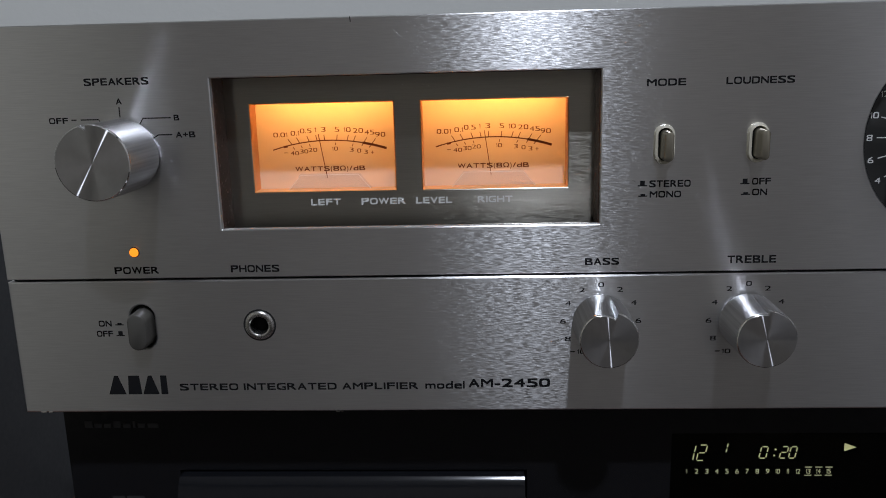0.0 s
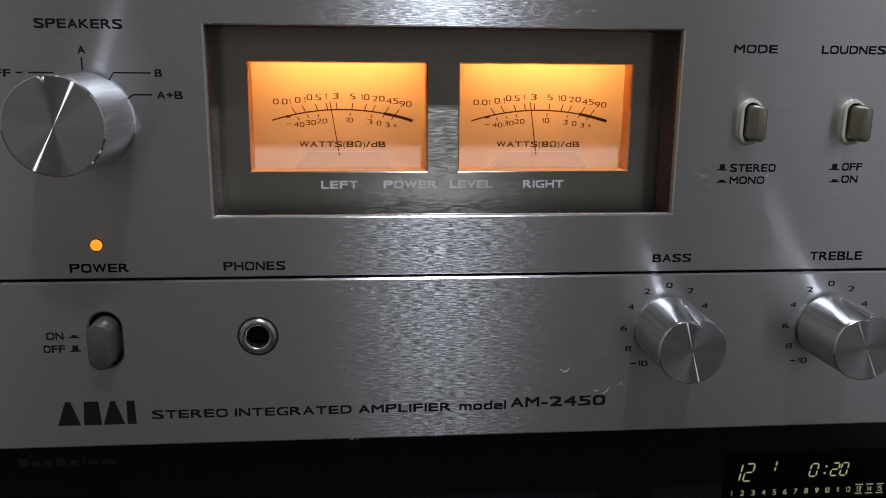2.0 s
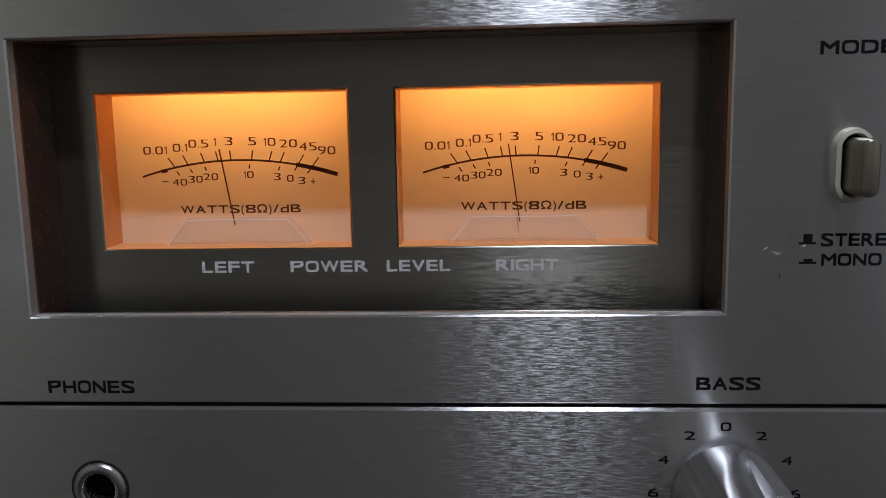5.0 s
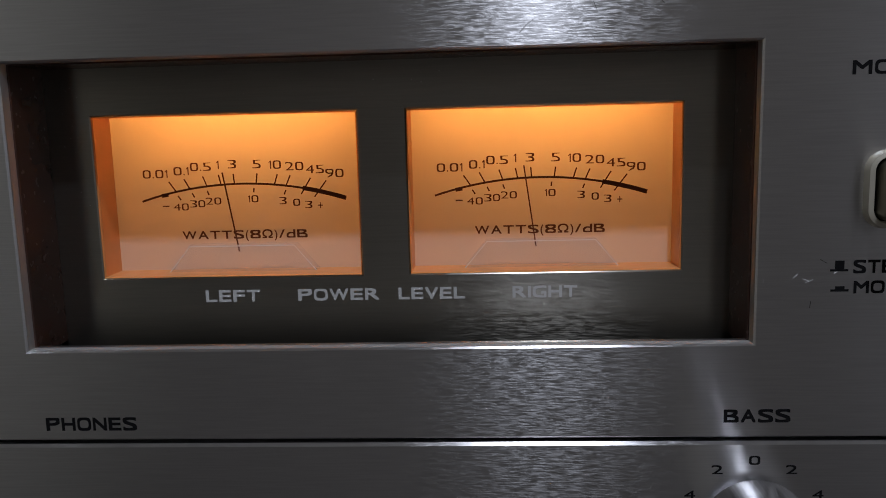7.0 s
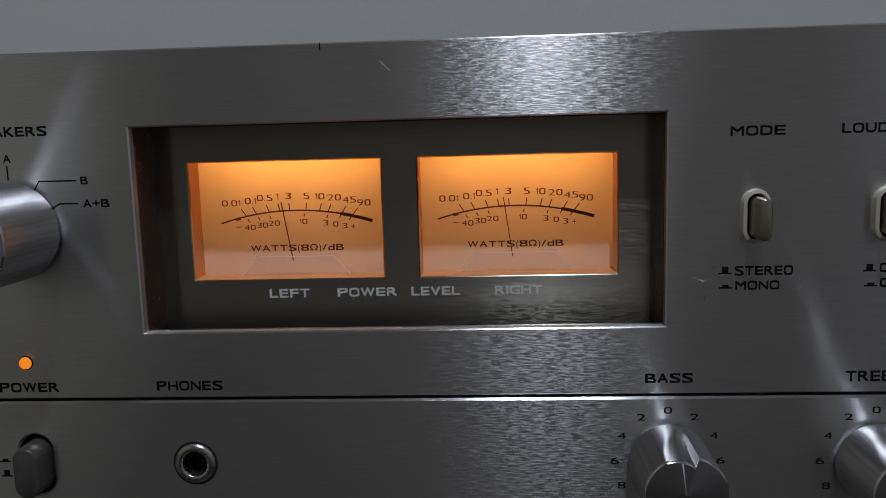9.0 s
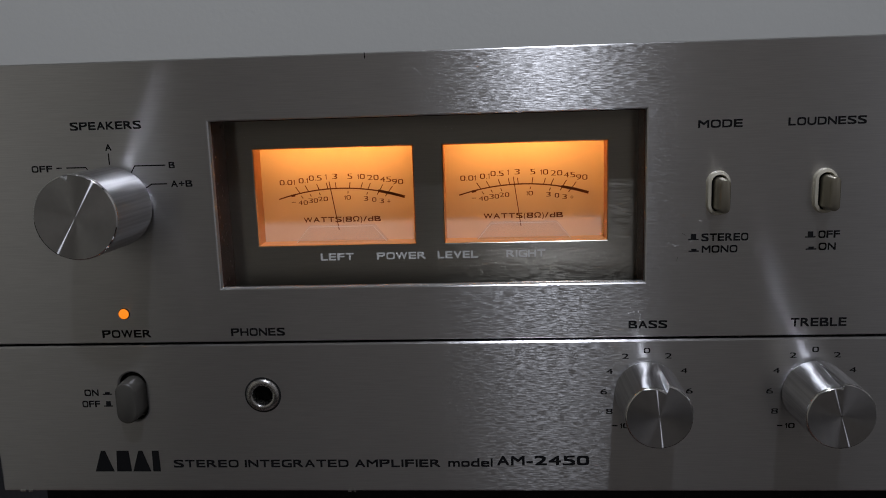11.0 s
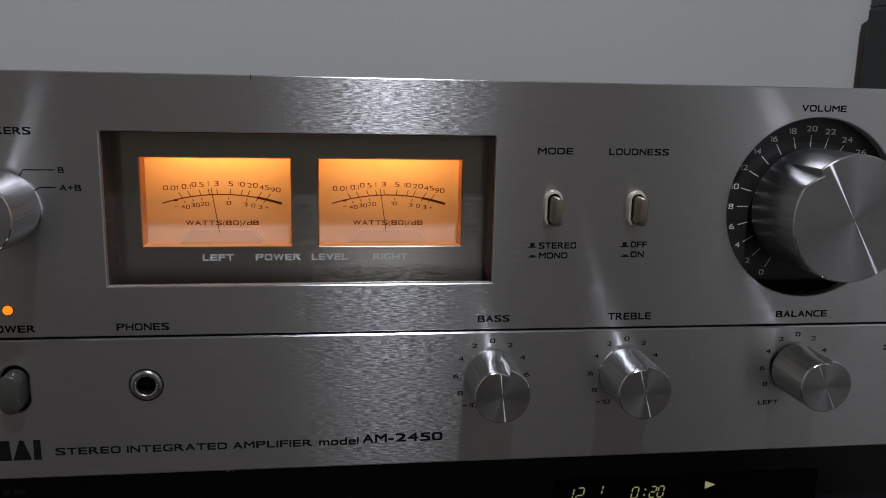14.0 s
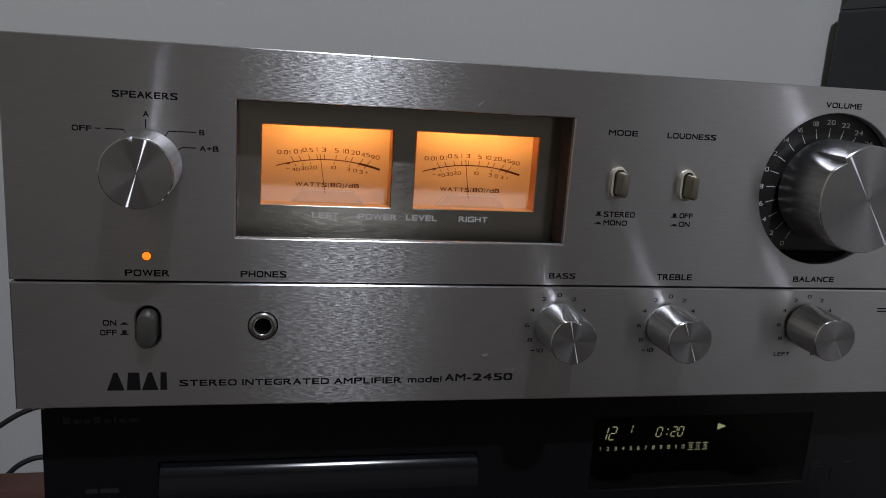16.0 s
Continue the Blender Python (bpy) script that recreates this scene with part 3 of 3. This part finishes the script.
def meter(x0, x1, mid, swing, label):
    bm = bmesh.new()
    loops = [(rect(x0, x1, MZ0, MZ1, -0.04), PY + 0.15), (rect(x0, x1, MZ0, MZ1, -0.25), PY + 0.5), (rect(x0, x1, MZ0, MZ1, -0.25), DIAL - 0.02)]
    inner = loft(loops, cap_front=False)
    housing = part("meter", inner, M_AMBER, amp, label)
    part("dial", box(x0 - 2.0, x1 + 2.0, DIAL, DIAL + 0.5, MZ0 - 3.5, MZ1 + 6), M_CARD, housing)
    n = 24
    pts = [(mid + x, arc(x)) for x in [-21.2 + 42.6 * i / n for i in range(n + 1)]]
    line = stroke(pts, DIAL, 0.42)
    stroke([p for p in pts if p[0] > mid + 12.3], DIAL - 0.06, 0.9, line)
    stroke([(mid - 17.0, arc(17.0) - 0.1), (mid - 15.6, arc(15.6) - 0.2)], DIAL - 0.06, 0.8, line)
    part("scale_line", line, M_DIAL_INK, housing)
    for x in TICKS:
        lean = x / 20.5
        drop = 1.2 if x > 12 else 0.1
        part("tick", stroke([(mid + x - lean * drop, arc(x) - drop), (mid + x + lean * 2.1, arc(x) + 2.1)], DIAL - 0.03, 0.27), M_DIAL_INK, housing)
    for x in (-13.6, -10.6, -7.4, 2.4, 9.0):
        lean = x / 20.5
        part("tick", stroke([(mid + x, arc(x) - 0.9), (mid + x - lean * 0.9, arc(x) - 1.8)], DIAL - 0.03, 0.27), M_DIAL_INK, housing)
    for s, x, z in SCALE:
        numeral(s, mid + x, z, 1.7, DIAL, M_DIAL_INK, housing, 1.0, 0.0)
    for s, x, z in LOWER:
        if s == "-":
            part("numeral", bar(mid + x - 0.7, mid + x + 0.7, z - 0.1, z + 0.1, DIAL), M_DIAL_INK, housing)
        else:
            numeral(s, mid + x, z, 1.45 if s != "+" else 1.2, DIAL, M_DIAL_INK, housing, 1.0, 0.0)
    lettering("WATTS(8\u03a9)/dB", mid - 13.2, mid + 13.0, 894.4, 896.7, DIAL, M_DIAL_INK, housing, 0.02)
    # milky cover over the needle's pivot
    def trap(g):
        return [(mid - 15.8 - g, MZ0 - 0.2), (mid + 15.8 + g, MZ0 - 0.2), (mid + 11.0 + g, 894.0 + g), (mid - 11.0 - g, 894.0 + g)]
    part("pivot_cover", loft([(trap(-0.5), DIAL - 3.1), (trap(0.0), DIAL - 2.8), (trap(0.0), DIAL - 0.2)]), M_COVER, housing, smooth=30)
    edge = [trap(-0.2)[i] for i in (0, 3, 2, 1)]
    part("cover_edge", stroke(edge, DIAL - 3.15, 0.2, depth=0.02), M_PALE, housing)
    a = radians(swing)
    px, pz = mid + 0.2, 884.5
    part("needle", stroke([(px + 8 * math.sin(a), pz + 8 * math.cos(a)), (px + 24.5 * math.sin(a), pz + 24.5 * math.cos(a))], DIAL - 1.2, 0.26, depth=0.2), M_DIAL_INK, housing, "thin black needle")
    # the lamp strip behind the dial, in a pale box of its own
    bm = loft([(rect(x0 - 2.5, x1 + 2.5, MZ0 - 4, MZ1 + 6.4), DIAL + 0.6), (rect(x0 - 2.5, x1 + 2.5, MZ0 - 4, MZ1 + 6.4), 52)], cap_front=False, cap_back=True)
    part("lamp_box", bm, M_LAMPBOX, housing)
    data = bpy.data.lights.new("meter_lamp", "AREA")
    data.shape, data.size, data.size_y, data.energy, data.color = "RECTANGLE", 0.046, 0.006, 0.0365, (1.0, 0.395, 0.078)
    strip = new("meter_lamp", data)
    strip.matrix_world = look(Vector((mid, DIAL + 12.2, MZ1 + 4)) * MM, Vector((mid, DIAL, MZ1 - 6)) * MM)
    return housing


meter(*WIN[0], 97.0, -9, "amber lit left power meter")
meter(*WIN[1], 157.8, -8, "amber lit right power meter")


# ---- knobs ----
def knob(x, z, r, front, notch, run=45, deep=2.0, share=0.85, start=-0.9):
    """A turned aluminium knob: flank with a milled pointer, bright rim and a spun cap. share: how much of the flank the pointer takes."""
    cut = (notch, run, deep, front, (start - front) * share, 0.7 * r)
    steps = [start + (front + 0.6 - start) * i / 14 for i in range(15)]
    body = part("knob", lathe(x, z, [(r - 1.0, start), (r - 0.1, start - 0.3)] + [(r - 0.25 * i / 14, y) for i, y in enumerate(steps) if i], 240, cut), M_FLANK, amp, "turned aluminium knob", (x, start, z), 35)
    rim = r - 0.25
    part("rim", lathe(x, z, [(rim, front + 0.6), (rim - 0.1, front + 0.25), (rim - 0.4, front)], 240, cut, caps=False), M_RIM, body, "bright bevelled rim", (x, front, z), 50)
    part("cap", lathe(x, z, [(rim - 0.4, front - 0.01), (rim * 0.68, front - 0.005), (rim * 0.3, front + 0.1), (0.25, front + 0.16)], 240, cut, caps=False), M_SPUN, body, "spun aluminium cap", (x, front, z), 60)
    part("shaft", lathe(x, z, [(r - 1.6, start), (r - 1.6, 0.3)], 40), M_HOLE, body)
    return body


selector = knob(29.0, 904.6, 12.7, -24.8, -5, run=9, deep=2.0, share=0.12)
KN = [(194.9, 842.2, 16), (246.1, 842.0, 0), (314.6, 842.4, 8)]
for x, z, a in KN:
    knob(x, z, 10.1, -21.4, a, run=46, deep=2.4 if a == 16 else 1.3, share=0.88)
part("dial_dish", lathe(VX, VZ, [(33.9, 4.1), (33.9, 6.0), (20.0, 6.0), (2.0, 6.0)], 96, caps=False), M_DIALBLACK, amp, "black recessed volume dial", smooth=40)
part("dish_wall", loft([(circle(VX, VZ, 33.75, 96), 3.9), (circle(VX, VZ, 33.75, 96), 6.2)], cap_front=False), M_DIALBLACK, amp)
knob(VX, VZ, 22.6, -25.4, -40, run=19, deep=2.6, share=0.72, start=3.5)

for i in range(21):
    a = radians(-150 + 15 * i)
    numeral(str(2 * i), VX + 29.4 * math.sin(a), VZ + 29.4 * math.cos(a), 2.0, 6.0, M_WHITE_INK, amp, 0.95, 0.012)
    part("tick", stroke([(VX + r * math.sin(a), VZ + r * math.cos(a)) for r in (27.0, 22.6)], 6.0, 0.34), M_WHITE_INK, amp)
for x, z, _ in KN:
    for s, deg in (("0", 0), ("2", 30), ("4", 60), ("6", 90), ("8", 120), ("10", 150)):
        for sign in ((1, -1) if deg else (1,)):
            a = radians(deg * sign)
            if x > 300 and deg == 150:
                side = "LEFT" if sign < 0 else "RIGHT"
                lettering(side, x + sign * 9.5 - 4.0, x + sign * 9.5 + 4.0, z - 15.0, z - 13.3, 0, M_INK, amp)
                continue
            if deg == 150 and sign < 0:
                part("minus_sign", bar(x - 10.6, x - 8.9, z - 11.7, z - 11.3, 0), M_INK, amp)
            numeral(s, x + 13.3 * math.sin(a), z + 13.3 * math.cos(a), 1.65, 0, M_INK, amp, 1.2, 0.018)

# ---- printing on the panels ----
for text, x0, x1, z0, z1 in (
        ("SPEAKERS", 17.5, 40.0, 928.6, 930.9), ("A", 28.0, 29.9, 922.1, 924.0), ("OFF", 3.6, 10.2, 915.9, 917.8), ("B", 47.7, 49.5, 916.2, 918.0),
        ("A+B", 47.9, 54.6, 910.3, 912.2), ("POWER", 20.6, 36.7, 861.8, 864.2), ("PHONES", 63.2, 80.6, 861.9, 864.3), ("ON", 12.3, 17.0, 842.0, 844.1),
        ("OFF", 11.2, 17.1, 838.1, 840.2), ("MODE", 208.9, 221.7, 923.9, 926.1), ("LOUDNESS", 234.9, 257.1, 923.9, 926.1), ("STEREO", 210.7, 224.5, 889.9, 892.1),
        ("MONO", 210.9, 221.4, 886.3, 888.4), ("OFF", 245.2, 251.3, 890.2, 892.3), ("ON", 245.4, 250.3, 886.5, 888.6), ("BASS", 189.2, 200.9, 862.8, 865.1),
        ("TREBLE", 238.3, 254.8, 862.8, 865.3), ("BALANCE", 304.7, 325.5, 862.7, 865.1), ("VOLUME", 306.6, 324.0, 940.4, 942.6),
        ("STEREO INTEGRATED AMPLIFIER", 40.2, 129.0, 816.8, 819.3), ("model", 131.7, 146.0, 816.9, 819.6), ("AM-2450", 147.6, 177.0, 817.4, 820.4)):
    lettering(text, x0, x1, z0, z1, 0, M_INK, amp, 0.055 if x0 > 145 and z0 < 820 else 0.048)
for pts in ([(28.8, 921.2), (28.8, 917.6)], [(11.5, 917.0), (13.3, 917.0)], [(14.8, 917.0), (21.1, 917.0), (21.8, 915.9)],
            [(46.6, 917.1), (36.8, 917.1), (35.2, 914.6)], [(46.6, 911.3), (41.7, 911.3), (39.3, 909.9)]):
    part("index_line", stroke(pts, 0, 0.4), M_INK, amp)
# small pushed and raised button signs
for x, z, up in ((18.4, 842.3, 0), (18.4, 838.2, 1), (206.7, 890.2, 1), (206.9, 886.6, 0), (241.2, 890.3, 1), (241.6, 886.6, 0)):
    bm = bar(x, x + 3.1, z, z + 0.4, 0)
    bar(x + 0.8, x + 2.4, z + 0.4, z + (1.9 if up else 0.95), 0, bm)
    part("button_sign", bm, M_INK, amp)
# the maker's mark as four plain serifed blocks
for x0, x1, top in ((13.0, 19.6, 0.22), (20.4, 25.6, 0.8), (26.0, 32.2, 0.22), (32.9, 35.5, 0.9)):
    m, w = (x0 + x1) / 2, (x1 - x0) / 2
    bm = bmesh.new()
    f = ring(bm, [(x0, 815.3), (x1, 815.3), (m + w * top, 822.7), (m - w * top, 822.7)], -0.05)
    bm.faces.new(f)
    part("maker_mark", bm, M_INK, amp)
part("side_mark", bar(351.2, 366, 849.9, 850.5, 0), M_INK, amp)
part("side_mark", bar(351.2, 366, 848.6, 849.2, 0), M_INK, amp)

# ---- switches, socket and lamp on the panels ----
for x in (215.2, 246.2):
    shape = [(stadium(x, 904.4, w, h), y) for w, h, y in ((4.5, 11.0, 0.6), (4.5, 11.0, -1.4), (5.0, 11.5, -1.9), (6.5, 12.9, -1.6), (7.2, 13.6, 0.1))]
    bez = part("bezel", loft(shape), M_CREAM, amp, "cream plastic bezel", smooth=40)
    part("slot", loft([(stadium(x, 904.4, 4.4, 10.9), -0.7), (stadium(x, 904.4, 4.4, 10.9), 0.2)]), M_HOLE, bez)
    tip = [(stadium(x, 904.3, w, h, 10), y) for w, h, y in ((2.2, 9.2, -8.4), (2.8, 9.8, -8.2), (3.2, 10.1, -7.7), (3.4, 10.3, -0.3))]
    part("push_button", loft(tip), M_BUTTON, bez, "olive grey metallic push button", smooth=40)
part("switch_well", loft([(stadium(28.7, 841.6, 9.0, 16.6), 0.5), (stadium(28.7, 841.6, 9.0, 16.6), 4.1)], cap_front=False, cap_back=True), M_BLACK, amp)
part("power_button", loft([(stadium(28.5, 841.2, 5.6, 12.6), -5.6), (stadium(28.5, 841.2, 6.5, 13.5), -5.3), (stadium(28.5, 841.2, 6.9, 13.9), -4.6), (stadium(28.7, 841.4, 7.2, 14.3), 3.9)]), M_SWITCH, amp, "warm grey rocker power button", smooth=50)
bm = bmesh.new()
rings = [ring(bm, circle(72, 841.9, r, 64), y) for r, y in ((3.3, 4.0), (3.3, -0.6), (3.6, -1.0), (4.3, -1.1), (5.2, -0.7), (5.5, -0.02))]
for a, b in zip(rings, rings[1:]):
    bridge(bm, a, b)
socket = part("socket_ring", bm, M_CHROME, amp, "nickel headphone socket ring", smooth=50)
bm = bmesh.new()
rings = [ring(bm, circle(72, 841.9, a, 48), b) for a, b in ((5.3, -0.2), (5.9, -0.2), (6.0, -0.01))]
for a, b in zip(rings, rings[1:]):
    bridge(bm, a, b)
part("washer", bm, M_BLACK, socket)
part("socket_bore", loft([(circle(72, 841.9, 3.25, 40), 3.4), (circle(72, 841.9, 3.25, 40), 4.0)]), M_HOLE, socket)
part("lamp_collar", lathe(28.5, 869.7, [(1.9, 0.02), (1.85, -0.25), (1.6, -0.3)], 32), M_BLACK, amp)
part("power_lamp", lathe(28.5, 869.7, [(1.65, -0.28), (1.5, -0.8), (1.0, -1.2), (0.2, -1.35)], 32), M_LED, amp, "glowing orange power lamp", smooth=60)

# worn spots: a nick in the upper edge, bright chips in the lower edge, short scratches
part("edge_nick", stroke([(110.4, 949.02), (110.5, 947.2)], -0.0, 0.3), M_INK, amp)
for x, w in ((-14.2, 2.2), (-11.2, 1.6), (98.2, 1.3), (100.2, 0.7)):
    part("edge_chip", box(x, x + w, -0.12, 0.4, 807.95, 808.75, 0.15), M_RIM, amp)
random.seed(7)
for x, z, n in ((166, 941.5, 16), (172, 938, 10), (180, 824.5, 8), (200, 888, 6), (176, 834, 6)):
    for i in range(n):
        a, b = x + random.gauss(0, 3.2), z + random.gauss(0, 1.6)
        t, l = random.gauss(0.5, 0.9), random.uniform(0.3, 1.5)
        part("scratch", stroke([(a, b), (a + l * math.cos(t), b + l * math.sin(t))], 0, random.uniform(0.06, 0.13), depth=0.015), M_BARE if i % 3 else M_BLACK, amp)
for pts, w in (([(162.6, 829.4), (163.6, 828.6), (164.6, 828.7), (165.2, 829.6)], 0.16), ([(176.2, 821.2), (177.2, 821.6), (177.9, 822.8)], 0.14),
               ([(173.4, 822.0), (175.0, 822.1)], 0.10), ([(236.8, 874.2), (237.5, 873.8)], 0.16), ([(153.2, 932.4), (154.2, 933.6), (155.6, 934.6)], 0.16),
               ([(124.8, 944.4), (127.4, 941.8)], 0.10), ([(162.4, 934.2), (164.0, 934.9)], 0.14), ([(167.0, 935.0), (168.4, 934.7)], 0.12),
               ([(272.6, 846.6), (273.1, 846.4)], 0.30), ([(207.4, 889.8), (208.5, 890.6)], 0.13), ([(226.2, 886.0), (227.2, 887.2)], 0.13)):
    part("nick", stroke(pts, 0, w, depth=0.03), M_BARE, amp)
# worn places on the loudspeaker selector's knob edge; its long lower-left arc is painted shade
for deg, span, material in ((104, 7, M_BLACK), (118, 4, M_BARE), (125, 5, M_BLACK), (134, 3, M_BARE), (8, 3, M_BARE), (28, 2, M_BARE), (47, 3, M_BLACK), (205, 60, M_BLACK)):
    pts = [(29.0 + 12.2 * math.sin(radians(deg + span * i / 6)), 904.6 + 12.2 * math.cos(radians(deg + span * i / 6))) for i in range(7)]
    part("rim_wear_shade", stroke(pts, -24.72, 0.3 if span < 20 else 0.18, depth=0.12), material, selector)
# specks of dust on the meter plate
bm = bmesh.new()
for i in range(20):
    left = i % 3 != 2
    x = random.uniform(62.5, 70) if left else random.uniform(70, 192)
    z = random.uniform(898, 928) if left else random.uniform(922, 929)
    q = random.uniform(0.05, 0.11)
    box(x - q, x + q, PY - 0.1, PY - 0.01, z - q, z + q, 0, bm)
ob = part("dust", bm, M_WHITE_INK, amp, "pale specks of dust")
ob["kind"] = "stuff"
